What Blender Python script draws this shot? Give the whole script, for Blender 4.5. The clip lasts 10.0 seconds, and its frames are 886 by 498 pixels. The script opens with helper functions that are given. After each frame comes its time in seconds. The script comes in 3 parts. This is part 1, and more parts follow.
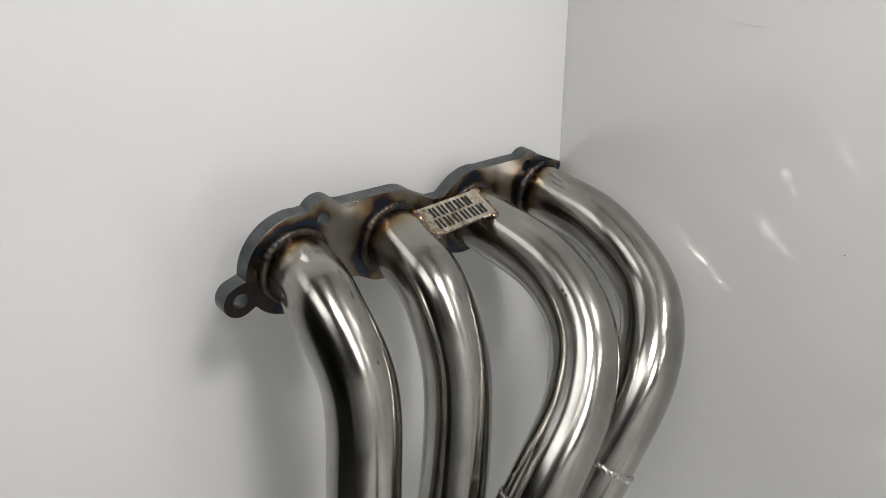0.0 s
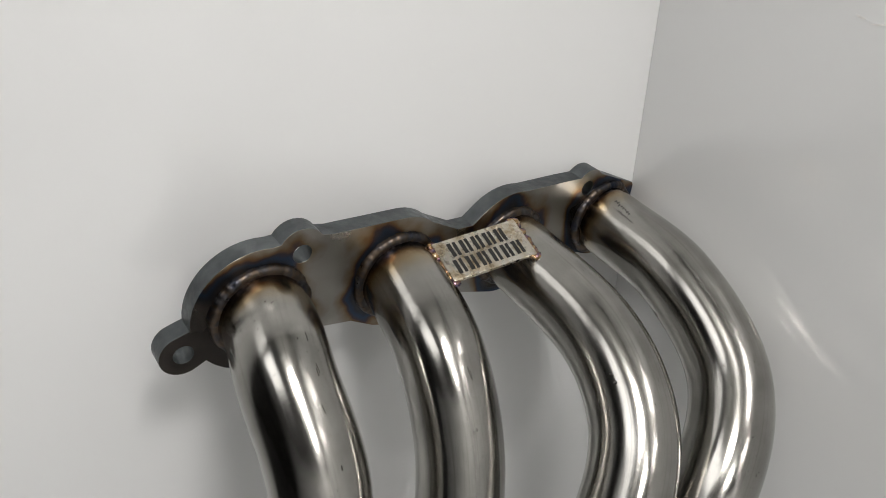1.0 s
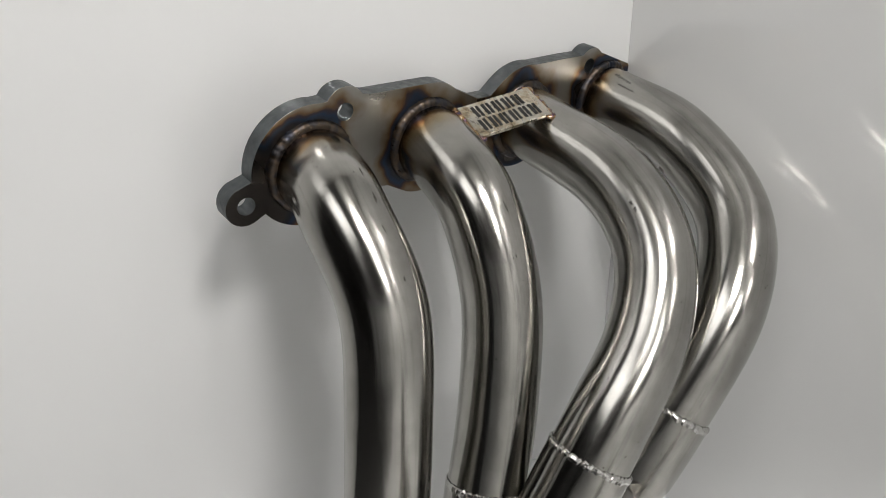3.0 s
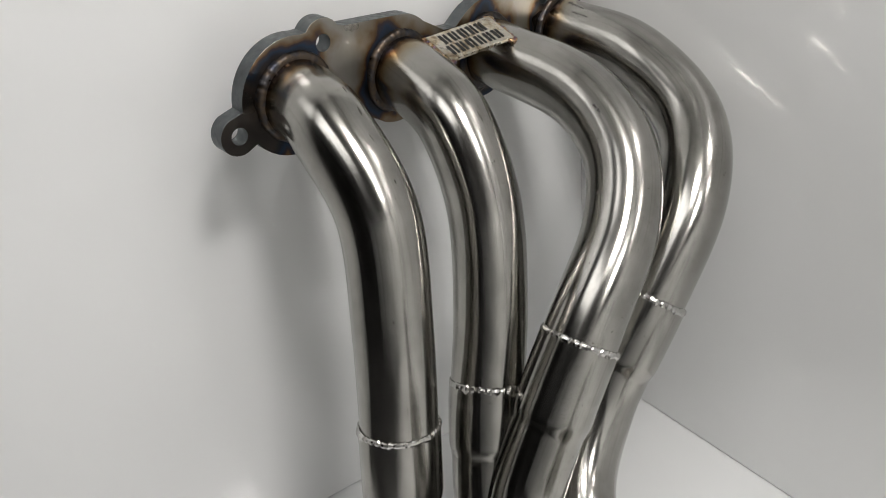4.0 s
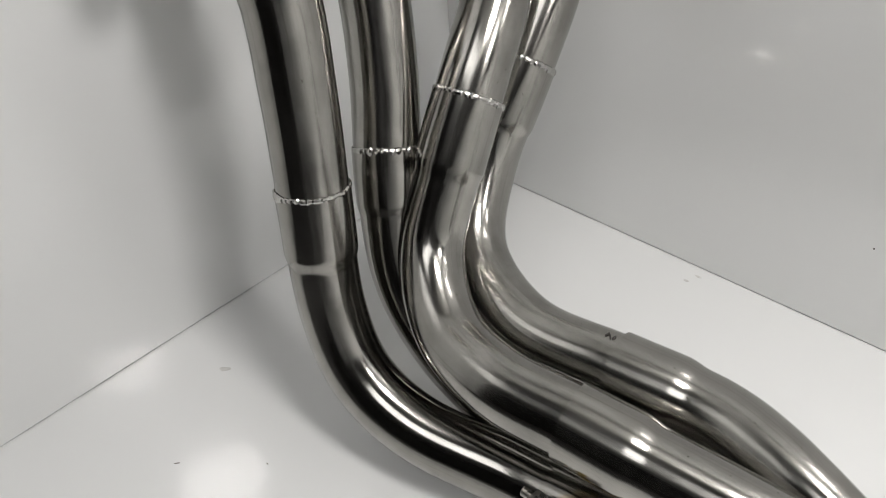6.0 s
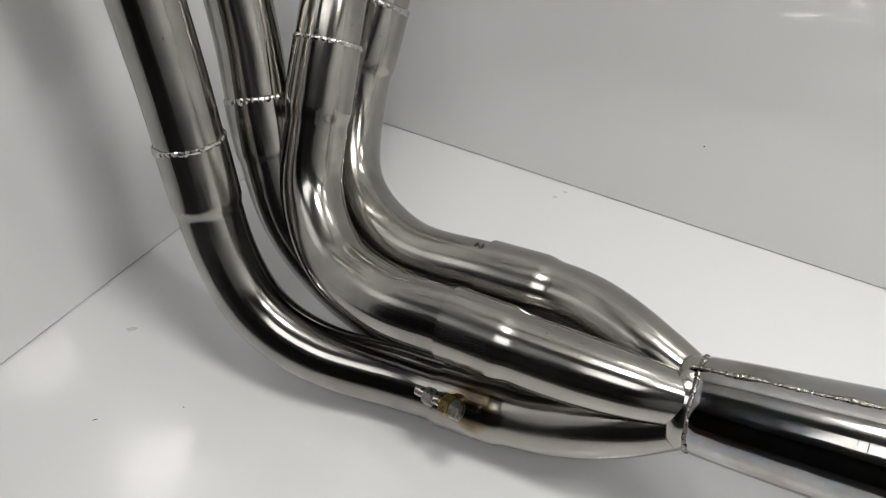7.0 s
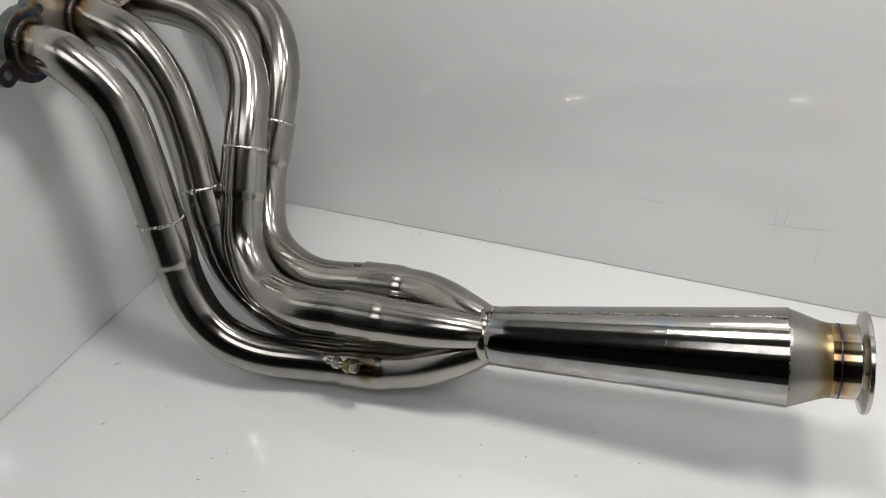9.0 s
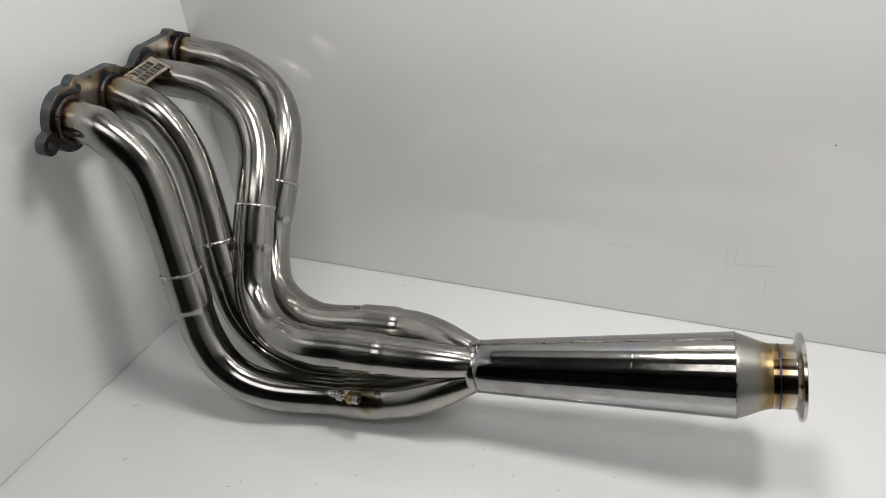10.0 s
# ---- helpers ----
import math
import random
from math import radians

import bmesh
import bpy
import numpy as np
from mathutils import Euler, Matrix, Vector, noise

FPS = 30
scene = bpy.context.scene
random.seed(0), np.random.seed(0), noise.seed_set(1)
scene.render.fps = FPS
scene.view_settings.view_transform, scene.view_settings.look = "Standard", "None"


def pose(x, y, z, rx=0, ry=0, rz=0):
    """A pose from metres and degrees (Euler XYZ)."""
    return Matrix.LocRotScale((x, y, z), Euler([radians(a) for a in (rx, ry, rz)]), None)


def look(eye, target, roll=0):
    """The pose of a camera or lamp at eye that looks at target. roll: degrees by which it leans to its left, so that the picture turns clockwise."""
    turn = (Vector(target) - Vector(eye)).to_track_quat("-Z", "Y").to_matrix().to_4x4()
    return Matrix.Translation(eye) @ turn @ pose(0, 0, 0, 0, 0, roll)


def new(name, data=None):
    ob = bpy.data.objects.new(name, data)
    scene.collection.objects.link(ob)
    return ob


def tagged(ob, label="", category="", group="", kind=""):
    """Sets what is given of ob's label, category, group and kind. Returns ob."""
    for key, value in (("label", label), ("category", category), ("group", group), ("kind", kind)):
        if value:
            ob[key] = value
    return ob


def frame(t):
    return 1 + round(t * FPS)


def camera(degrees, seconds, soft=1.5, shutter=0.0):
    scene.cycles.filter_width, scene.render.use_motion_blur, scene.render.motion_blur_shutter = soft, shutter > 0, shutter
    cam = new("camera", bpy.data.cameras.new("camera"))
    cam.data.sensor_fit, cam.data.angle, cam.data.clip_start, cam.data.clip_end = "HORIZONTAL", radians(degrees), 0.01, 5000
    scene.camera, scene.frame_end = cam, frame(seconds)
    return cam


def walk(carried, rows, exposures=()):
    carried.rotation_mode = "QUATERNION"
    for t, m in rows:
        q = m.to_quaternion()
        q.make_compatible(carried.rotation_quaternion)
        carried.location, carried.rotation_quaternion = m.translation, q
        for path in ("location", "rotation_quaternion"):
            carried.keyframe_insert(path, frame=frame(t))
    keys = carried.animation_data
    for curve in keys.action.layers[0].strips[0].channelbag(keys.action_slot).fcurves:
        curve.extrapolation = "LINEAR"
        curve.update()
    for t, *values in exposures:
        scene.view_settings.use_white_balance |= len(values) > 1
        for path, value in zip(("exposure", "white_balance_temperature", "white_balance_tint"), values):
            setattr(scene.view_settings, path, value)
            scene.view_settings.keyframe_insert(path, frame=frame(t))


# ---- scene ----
cam = camera(62.5, 10.0, soft=0.7)
PATH = [
    (0, (0.409, -0.38, 0.507), (-1.107, 0.618, -0.332), -0.8),
    (0.5, (0.351, -0.326, 0.494), (-1.222, 0.561, -0.366), 1.0),
    (1, (0.325, -0.294, 0.501), (-1.253, 0.501, -0.437), 1.5),
    (1.5, (0.33, -0.296, 0.503), (-1.262, 0.464, -0.439), 0.3),
    (2, (0.338, -0.315, 0.498), (-1.237, 0.477, -0.446), -0.1),
    (2.5, (0.352, -0.333, 0.48), (-1.221, 0.491, -0.439), -1.4),
    (2.7, (0.358, -0.338, 0.469), (-1.198, 0.491, -0.475), -1.3),
    (3.8, (0.398, -0.376, 0.429), (-1.117, 0.542, -0.5), -5.6),
    (4, (0.403, -0.38, 0.427), (-1.104, 0.528, -0.524), -6.5),
    (4.5, (0.408, -0.401, 0.427), (-1.026, 0.54, -0.602), -6.5),
    (5, (0.409, -0.423, 0.417), (-0.944, 0.551, -0.687), -5.9),
    (5.5, (0.414, -0.443, 0.406), (-0.797, 0.594, -0.801), -4.2),
    (5.7, (0.419, -0.443, 0.401), (-0.745, 0.607, -0.842), -4.2),
    (6.8, (0.464, -0.454, 0.406), (-0.464, 0.669, -0.965), -5.9),
    (7, (0.475, -0.463, 0.412), (-0.405, 0.682, -0.971), -5.8),
    (7.3, (0.515, -0.48, 0.404), (-0.345, 0.699, -0.964), -6.6),
    (7.5, (0.547, -0.482, 0.408), (-0.267, 0.717, -0.971), -6.6),
    (7.7, (0.57, -0.485, 0.412), (-0.206, 0.741, -0.966), -6.9),
    (8, (0.587, -0.503, 0.44), (-0.128, 0.758, -0.937), -6.5),
    (8.3, (0.601, -0.547, 0.472), (-0.036, 0.768, -0.895), -5.5),
    (8.5, (0.61, -0.574, 0.491), (-0.02, 0.775, -0.845), -5.4),
    (9, (0.618, -0.646, 0.543), (-0.09, 0.758, -0.693), -5.9),
    (9.3, (0.627, -0.678, 0.564), (-0.09, 0.757, -0.63), -5.7),
    (9.5, (0.63, -0.691, 0.576), (-0.066, 0.777, -0.591), -5.2),
    (10, (0.645, -0.72, 0.582), (-0.047, 0.794, -0.527), -5.9),
]
walk(cam, [(t, look(eye, target, roll)) for t, eye, target, roll in PATH], [(0.0, 0.0), (1.0, -0.02), (2.5, 0.04), (4.5, 0.06), (7.0, -0.06), (10.0, -0.19)])

# ---------------------------------------------------------------- light
world = bpy.data.worlds.new("world")
scene.world = world
world.use_nodes = True
world.node_tree.nodes["Background"].inputs[0].default_value = (0.9, 0.95, 1.0, 1)
world.node_tree.nodes["Background"].inputs[1].default_value = 0.02

LAMP_Z = 0.88
LAMPS = [(0.50, -0.215, 3.0), (0.93, -0.20, 2.1)]
for lx, ly, watts in LAMPS:
    data = bpy.data.lights.new("downlight_glow", "AREA")
    data.shape, data.size, data.energy = "DISK", 0.165, watts
    data.color = (1.0, 0.972, 0.945)
    new("downlight_glow", data).matrix_world = pose(lx, ly, LAMP_Z - 0.012)
# added fill light for the whole corner, no known source
fill_light = bpy.data.lights.new("room_fill", "AREA")
fill_light.shape, fill_light.size, fill_light.size_y, fill_light.energy = "RECTANGLE", 1.4, 1.0, 14.0
fill_light.color = (1.0, 0.985, 0.975)
new("room_fill", fill_light).matrix_world = pose(0.9, -1.7, 2.36)


# ---------------------------------------------------------------- materials
def material(name):
    m = bpy.data.materials.new(name)
    m.use_nodes = True
    nt = m.node_tree
    return m, nt, nt.nodes["Principled BSDF"]


def node(nt, kind, **inputs):
    n = nt.nodes.new(kind)
    for k, v in inputs.items():
        n.inputs[k.replace("_", " ")].default_value = v
    return n


def ramp(nt, source, stops):
    r = nt.nodes.new("ShaderNodeValToRGB")
    e = r.color_ramp.elements
    while len(e) < len(stops):
        e.new(0.5)
    for el, (p, c) in zip(e, stops):
        el.position, el.color = p, (*c, 1) if len(c) == 3 else c
    nt.links.new(source, r.inputs[0])
    return r.outputs[0]


def grey(v):
    return (v, v, v)


def laminate(name, colour, rough):
    """Glossy white board: faint mottling, smears in the gloss, slight waviness."""
    m, nt, b = material(name)
    co = nt.nodes.new("ShaderNodeTexCoord")
    big = node(nt, "ShaderNodeTexNoise", Scale=3.0, Detail=4.0)
    fine = node(nt, "ShaderNodeTexNoise", Scale=60.0, Detail=6.0)
    wave = node(nt, "ShaderNodeTexNoise", Scale=9.0, Detail=1.0)
    for n in (big, fine, wave):
        nt.links.new(co.outputs["Object"], n.inputs["Vector"])
    tone = ramp(nt, big.outputs[0], [(0.3, tuple(c * 0.975 for c in colour)), (0.7, colour)])
    nt.links.new(tone, b.inputs["Base Color"])
    mix = node(nt, "ShaderNodeMath")
    mix.operation = "MULTIPLY"
    nt.links.new(big.outputs[0], mix.inputs[0])
    nt.links.new(fine.outputs[0], mix.inputs[1])
    nt.links.new(ramp(nt, mix.outputs[0], [(0.12, grey(rough * 0.8)), (0.42, grey(rough * 1.35))]), b.inputs["Roughness"])
    bump = node(nt, "ShaderNodeBump", Strength=0.06, Distance=0.004)
    nt.links.new(wave.outputs[0], bump.inputs["Height"])
    nt.links.new(bump.outputs[0], b.inputs["Normal"])
    b.inputs["IOR"].default_value = 1.5
    b.inputs["Coat Weight"].default_value = 1.0
    b.inputs["Coat Roughness"].default_value = 0.032
    return m


def steel(name, colour, rough, tint=True, blotch=0.25):
    """Stainless tube: length along the tube in the first texture coordinate, turn about it in the second."""
    m, nt, b = material(name)
    b.inputs["Metallic"].default_value = 1.0
    uv = nt.nodes.new("ShaderNodeUVMap")
    co = nt.nodes.new("ShaderNodeTexCoord")
    sep = nt.nodes.new("ShaderNodeSeparateXYZ")
    nt.links.new(uv.outputs[0], sep.inputs[0])
    along = node(nt, "ShaderNodeMapping", Scale=(9.0, 26.0, 1.0))
    nt.links.new(uv.outputs[0], along.inputs[0])
    draw = node(nt, "ShaderNodeTexNoise", Scale=1.0, Detail=5.0)
    nt.links.new(along.outputs[0], draw.inputs["Vector"])
    spots = node(nt, "ShaderNodeTexNoise", Scale=38.0, Detail=5.0, Roughness=0.6)
    nt.links.new(co.outputs["Object"], spots.inputs["Vector"])
    base = ramp(nt, spots.outputs[0], [(0.32, tuple(c * (1 - blotch) for c in colour)), (0.62, colour)])
    # long drawn streaks and scuffs with the length of the tube
    line = node(nt, "ShaderNodeMapping", Scale=(7.0, 95.0, 1.0))
    nt.links.new(uv.outputs[0], line.inputs[0])
    streak = node(nt, "ShaderNodeTexNoise", Scale=1.0, Detail=6.0, Roughness=0.65)
    nt.links.new(line.outputs[0], streak.inputs["Vector"])
    wear = nt.nodes.new("ShaderNodeMix")
    wear.data_type, wear.blend_type = "RGBA", "MULTIPLY"
    wear.inputs[0].default_value = 1.0
    nt.links.new(base, wear.inputs[6])
    nt.links.new(ramp(nt, streak.outputs[0], [(0.30, (0.80, 0.79, 0.78)), (0.46, (1.0, 1.0, 1.0)), (0.60, (1.0, 1.0, 1.0)), (0.74, (1.08, 1.07, 1.06))]), wear.inputs[7])
    base = wear.outputs[2]
    pit = node(nt, "ShaderNodeTexNoise", Scale=420.0, Detail=2.0)
    nt.links.new(co.outputs["Object"], pit.inputs["Vector"])
    pits = nt.nodes.new("ShaderNodeMix")
    pits.data_type, pits.blend_type = "RGBA", "MULTIPLY"
    pits.inputs[0].default_value = 1.0
    nt.links.new(base, pits.inputs[6])
    nt.links.new(ramp(nt, pit.outputs[0], [(0.22, (0.35, 0.33, 0.30)), (0.29, (1.0, 1.0, 1.0))]), pits.inputs[7])
    base = pits.outputs[2]
    # polished round the tube: reflections run out along its length
    tangent = nt.nodes.new("ShaderNodeTangent")
    tangent.direction_type = "UV_MAP"
    nt.links.new(tangent.outputs[0], b.inputs["Tangent"])
    b.inputs["Anisotropic"].default_value = 0.7
    if tint:
        # heat colours next to the weld at the start of the tube
        wob = node(nt, "ShaderNodeMath")
        wob.operation = "MULTIPLY_ADD"
        nt.links.new(spots.outputs[0], wob.inputs[0])
        wob.inputs[1].default_value = -0.022
        nt.links.new(sep.outputs[0], wob.inputs[2])
        scale = node(nt, "ShaderNodeMath")
        scale.operation = "MULTIPLY_ADD"
        nt.links.new(wob.outputs[0], scale.inputs[0])
        scale.inputs[1].default_value, scale.inputs[2].default_value = 44.0, 0.42
        hot = ramp(nt, scale.outputs[0], [(0.0, (0.07, 0.075, 0.10)), (0.14, (0.16, 0.13, 0.13)), (0.27, (0.42, 0.27, 0.14)),
                                          (0.45, (0.80, 0.66, 0.46)), (0.75, (1.0, 0.97, 0.92)), (1.0, (1, 1, 1))])
        mul = nt.nodes.new("ShaderNodeMix")
        mul.data_type, mul.blend_type = "RGBA", "MULTIPLY"
        mul.inputs[0].default_value = 1.0
        nt.links.new(base, mul.inputs[6])
        nt.links.new(hot, mul.inputs[7])
        base = mul.outputs[2]
    nt.links.new(base, b.inputs["Base Color"])
    nt.links.new(ramp(nt, draw.outputs[0], [(0.3, grey(rough * 0.7)), (0.7, grey(rough * 1.3))]), b.inputs["Roughness"])
    add = node(nt, "ShaderNodeMath")
    add.operation = "ADD"
    nt.links.new(streak.outputs[0], add.inputs[0])
    nt.links.new(draw.outputs[0], add.inputs[1])
    bump = node(nt, "ShaderNodeBump", Strength=0.035, Distance=0.0010)
    nt.links.new(add.outputs[0], bump.inputs["Height"])
    nt.links.new(bump.outputs[0], b.inputs["Normal"])
    return m


def stain(m, at, reach):
    """A brown and black heat stain with a broken edge round one place on a pipe."""
    nt = m.node_tree
    b = nt.nodes["Principled BSDF"]
    old = b.inputs["Base Color"].links[0].from_socket
    co = nt.nodes.new("ShaderNodeTexCoord")
    d = nt.nodes.new("ShaderNodeVectorMath")
    d.operation = "DISTANCE"
    d.inputs[1].default_value = at
    nt.links.new(co.outputs["Object"], d.inputs[0])
    n = node(nt, "ShaderNodeTexNoise", Scale=70.0, Detail=5.0)
    nt.links.new(co.outputs["Object"], n.inputs["Vector"])
    wob = nt.nodes.new("ShaderNodeMath")
    wob.operation = "MULTIPLY_ADD"
    wob.inputs[1].default_value = reach * 0.7
    nt.links.new(n.outputs[0], wob.inputs[0])
    nt.links.new(d.outputs["Value"], wob.inputs[2])
    sc = nt.nodes.new("ShaderNodeMath")
    sc.operation = "MULTIPLY_ADD"
    sc.inputs[1].default_value, sc.inputs[2].default_value = 1.0 / reach, -0.35
    nt.links.new(wob.outputs[0], sc.inputs[0])
    mul = nt.nodes.new("ShaderNodeMix")
    mul.data_type, mul.blend_type = "RGBA", "MULTIPLY"
    mul.inputs[0].default_value = 1.0
    nt.links.new(old, mul.inputs[6])
    nt.links.new(ramp(nt, sc.outputs[0], [(0.30, (0.22, 0.19, 0.16)), (0.62, (0.42, 0.34, 0.25)), (0.82, (0.82, 0.72, 0.52)), (1.0, (1, 1, 1))]), mul.inputs[7])
    nt.links.new(mul.outputs[2], b.inputs["Base Color"])


def plain_metal(name, colour, rough, bump_scale=250.0, bump_strength=0.15, dark=0.6):
    m, nt, b = material(name)
    b.inputs["Metallic"].default_value = 1.0
    co = nt.nodes.new("ShaderNodeTexCoord")
    n1 = node(nt, "ShaderNodeTexNoise", Scale=90.0, Detail=5.0)
    n2 = node(nt, "ShaderNodeTexNoise", Scale=bump_scale, Detail=3.0)
    for n in (n1, n2):
        nt.links.new(co.outputs["Object"], n.inputs["Vector"])
    nt.links.new(ramp(nt, n1.outputs[0], [(0.3, tuple(c * dark for c in colour)), (0.65, colour)]), b.inputs["Base Color"])
    nt.links.new(ramp(nt, n2.outputs[0], [(0.3, grey(rough * 0.8)), (0.7, grey(min(1, rough * 1.3)))]), b.inputs["Roughness"])
    bump = node(nt, "ShaderNodeBump", Strength=bump_strength, Distance=0.0006)
    nt.links.new(n2.outputs[0], bump.inputs["Height"])
    nt.links.new(bump.outputs[0], b.inputs["Normal"])
    return m


def tinted_metal(name, scale, rough, bump_scale, bump_strength, stops):
    """Steel with patches of heat colour."""
    m, nt, b = material(name)
    b.inputs["Metallic"].default_value = 1.0
    co = nt.nodes.new("ShaderNodeTexCoord")
    n1 = node(nt, "ShaderNodeTexNoise", Scale=scale, Detail=4.0, Roughness=0.6)
    n2 = node(nt, "ShaderNodeTexNoise", Scale=bump_scale, Detail=3.0)
    for n in (n1, n2):
        nt.links.new(co.outputs["Object"], n.inputs["Vector"])
    nt.links.new(ramp(nt, n1.outputs[0], stops), b.inputs["Base Color"])
    nt.links.new(ramp(nt, n2.outputs[0], [(0.3, grey(rough * 0.75)), (0.7, grey(rough * 1.35))]), b.inputs["Roughness"])
    bump = node(nt, "ShaderNodeBump", Strength=bump_strength, Distance=0.0006)
    nt.links.new(n2.outputs[0], bump.inputs["Height"])
    nt.links.new(bump.outputs[0], b.inputs["Normal"])
    return m


def matte(name, colour, rough=0.8, scale=6.0):
    m, nt, b = material(name)
    co = nt.nodes.new("ShaderNodeTexCoord")
    n1 = node(nt, "ShaderNodeTexNoise", Scale=scale, Detail=6.0)
    nt.links.new(co.outputs["Object"], n1.inputs["Vector"])
    nt.links.new(ramp(nt, n1.outputs[0], [(0.3, tuple(c * 0.8 for c in colour)), (0.7, colour)]), b.inputs["Base Color"])
    b.inputs["Roughness"].default_value = rough
    return m


def flange_metal(ports):
    """Hot-rolled plate: steel face with blue, brown and straw heat rings round the ports."""
    m, nt, b = material("flange_steel")
    b.inputs["Metallic"].default_value = 1.0
    co = nt.nodes.new("ShaderNodeTexCoord")
    noise_a = node(nt, "ShaderNodeTexNoise", Scale=26.0, Detail=4.0, Roughness=0.42)
    noise_b = node(nt, "ShaderNodeTexNoise", Scale=400.0, Detail=3.0)
    for n in (noise_a, noise_b):
        nt.links.new(co.outputs["Object"], n.inputs["Vector"])
    near = None
    for u, v in ports:
        d = nt.nodes.new("ShaderNodeVectorMath")
        d.operation = "DISTANCE"
        d.inputs[1].default_value = (u, v, 0.0)
        nt.links.new(co.outputs["Object"], d.inputs[0])
        if near is None:
            near = d.outputs["Value"]
        else:
            mn = nt.nodes.new("ShaderNodeMath")
            mn.operation = "MINIMUM"
            nt.links.new(near, mn.inputs[0])
            nt.links.new(d.outputs["Value"], mn.inputs[1])
            near = mn.outputs[0]
    wob = nt.nodes.new("ShaderNodeMath")
    wob.operation = "MULTIPLY_ADD"
    nt.links.new(noise_a.outputs[0], wob.inputs[0])
    wob.inputs[1].default_value = 0.055
    nt.links.new(near, wob.inputs[2])
    sc = nt.nodes.new("ShaderNodeMath")
    sc.operation = "MULTIPLY_ADD"
    nt.links.new(wob.outputs[0], sc.inputs[0])
    sc.inputs[1].default_value, sc.inputs[2].default_value = 38.0, -1.75
    hot = ramp(nt, sc.outputs[0], [(0.0, (0.10, 0.09, 0.085)), (0.20, (0.055, 0.06, 0.075)), (0.32, (0.05, 0.075, 0.12)), (0.41, (0.08, 0.065, 0.075)),
                                   (0.47, (0.21, 0.135, 0.08)), (0.56, (0.29, 0.25, 0.195)), (0.68, (0.37, 0.35, 0.32)), (0.85, (0.40, 0.385, 0.36))])
    nt.links.new(hot, b.inputs["Base Color"])
    nt.links.new(ramp(nt, noise_a.outputs[0], [(0.3, grey(0.24)), (0.7, grey(0.42))]), b.inputs["Roughness"])
    bump = node(nt, "ShaderNodeBump", Strength=0.12, Distance=0.0006)
    nt.links.new(noise_b.outputs[0], bump.inputs["Height"])
    nt.links.new(bump.outputs[0], b.inputs["Normal"])
    return m


def polished():
    """Mirror-polished sheet with blue and brown heat clouds, haze patches and fine scratches."""
    m, nt, b = material("polished_stainless")
    b.inputs["Metallic"].default_value = 1.0
    co = nt.nodes.new("ShaderNodeTexCoord")
    cloud_at = node(nt, "ShaderNodeMapping", Scale=(14.0, 30.0, 45.0))
    scratch_at = node(nt, "ShaderNodeMapping", Rotation=(0.0, 0.0, 0.3), Scale=(420.0, 60.0, 25.0))
    cloud = node(nt, "ShaderNodeTexNoise", Scale=1.0, Detail=4.0)
    scratch = node(nt, "ShaderNodeTexNoise", Scale=1.0, Detail=2.0)
    haze = node(nt, "ShaderNodeTexNoise", Scale=26.0, Detail=6.0, Roughness=0.65)
    dent = node(nt, "ShaderNodeTexNoise", Scale=34.0, Detail=2.0)
    for n, at in ((cloud, cloud_at), (scratch, scratch_at)):
        nt.links.new(co.outputs["Object"], at.inputs[0])
        nt.links.new(at.outputs[0], n.inputs["Vector"])
    for n in (haze, dent):
        nt.links.new(co.outputs["Object"], n.inputs["Vector"])
    tone = ramp(nt, cloud.outputs[0], [(0.28, (0.31, 0.28, 0.25)), (0.40, (0.40, 0.39, 0.37)), (0.54, (0.41, 0.41, 0.40)), (0.62, (0.355, 0.38, 0.43)), (0.72, (0.37, 0.31, 0.28))])
    wear = nt.nodes.new("ShaderNodeMix")
    wear.data_type, wear.blend_type = "RGBA", "MULTIPLY"
    wear.inputs[0].default_value = 1.0
    nt.links.new(tone, wear.inputs[6])
    nt.links.new(ramp(nt, haze.outputs[0], [(0.30, (0.72, 0.71, 0.69)), (0.50, (1.0, 1.0, 1.0))]), wear.inputs[7])
    nt.links.new(wear.outputs[2], b.inputs["Base Color"])
    nt.links.new(ramp(nt, haze.outputs[0], [(0.34, grey(0.15)), (0.48, grey(0.085)), (0.68, grey(0.125))]), b.inputs["Roughness"])
    tangent = nt.nodes.new("ShaderNodeTangent")
    tangent.direction_type = "UV_MAP"
    nt.links.new(tangent.outputs[0], b.inputs["Tangent"])
    b.inputs["Anisotropic"].default_value = 0.6
    add = node(nt, "ShaderNodeMath")
    add.operation = "MULTIPLY_ADD"
    nt.links.new(ramp(nt, scratch.outputs[0], [(0.66, grey(0.0)), (0.74, grey(1.0))]), add.inputs[0])
    add.inputs[1].default_value = 0.12
    nt.links.new(dent.outputs[0], add.inputs[2])
    bump = node(nt, "ShaderNodeBump", Strength=0.16, Distance=0.0014)
    nt.links.new(add.outputs[0], bump.inputs["Height"])
    nt.links.new(bump.outputs[0], b.inputs["Normal"])
    return m


PORTS = [(-0.020, -0.024), (0.052, -0.024), (0.127, -0.025), (0.202, -0.022)]
WALL_WHITE = laminate("white_laminate", (0.85, 0.855, 0.85), 0.16)
FLOOR_WHITE = laminate("white_laminate_floor", (0.785, 0.79, 0.785), 0.14)
# unseen room: near black for dark bands in the steel, white ceiling for bounce
ROOM_DARK = matte("unseen_room_black", (0.018, 0.0165, 0.015))
ROOM_FLOOR = matte("unseen_ground_black", (0.018, 0.017, 0.016), 0.6)
ROOM_WHITE = matte("unseen_room_white", (0.80, 0.80, 0.78))
ROOM_CEIL = matte("ceiling_paint", (0.80, 0.80, 0.78))
STEEL = steel("satin_stainless", (0.405, 0.394, 0.368), 0.17)
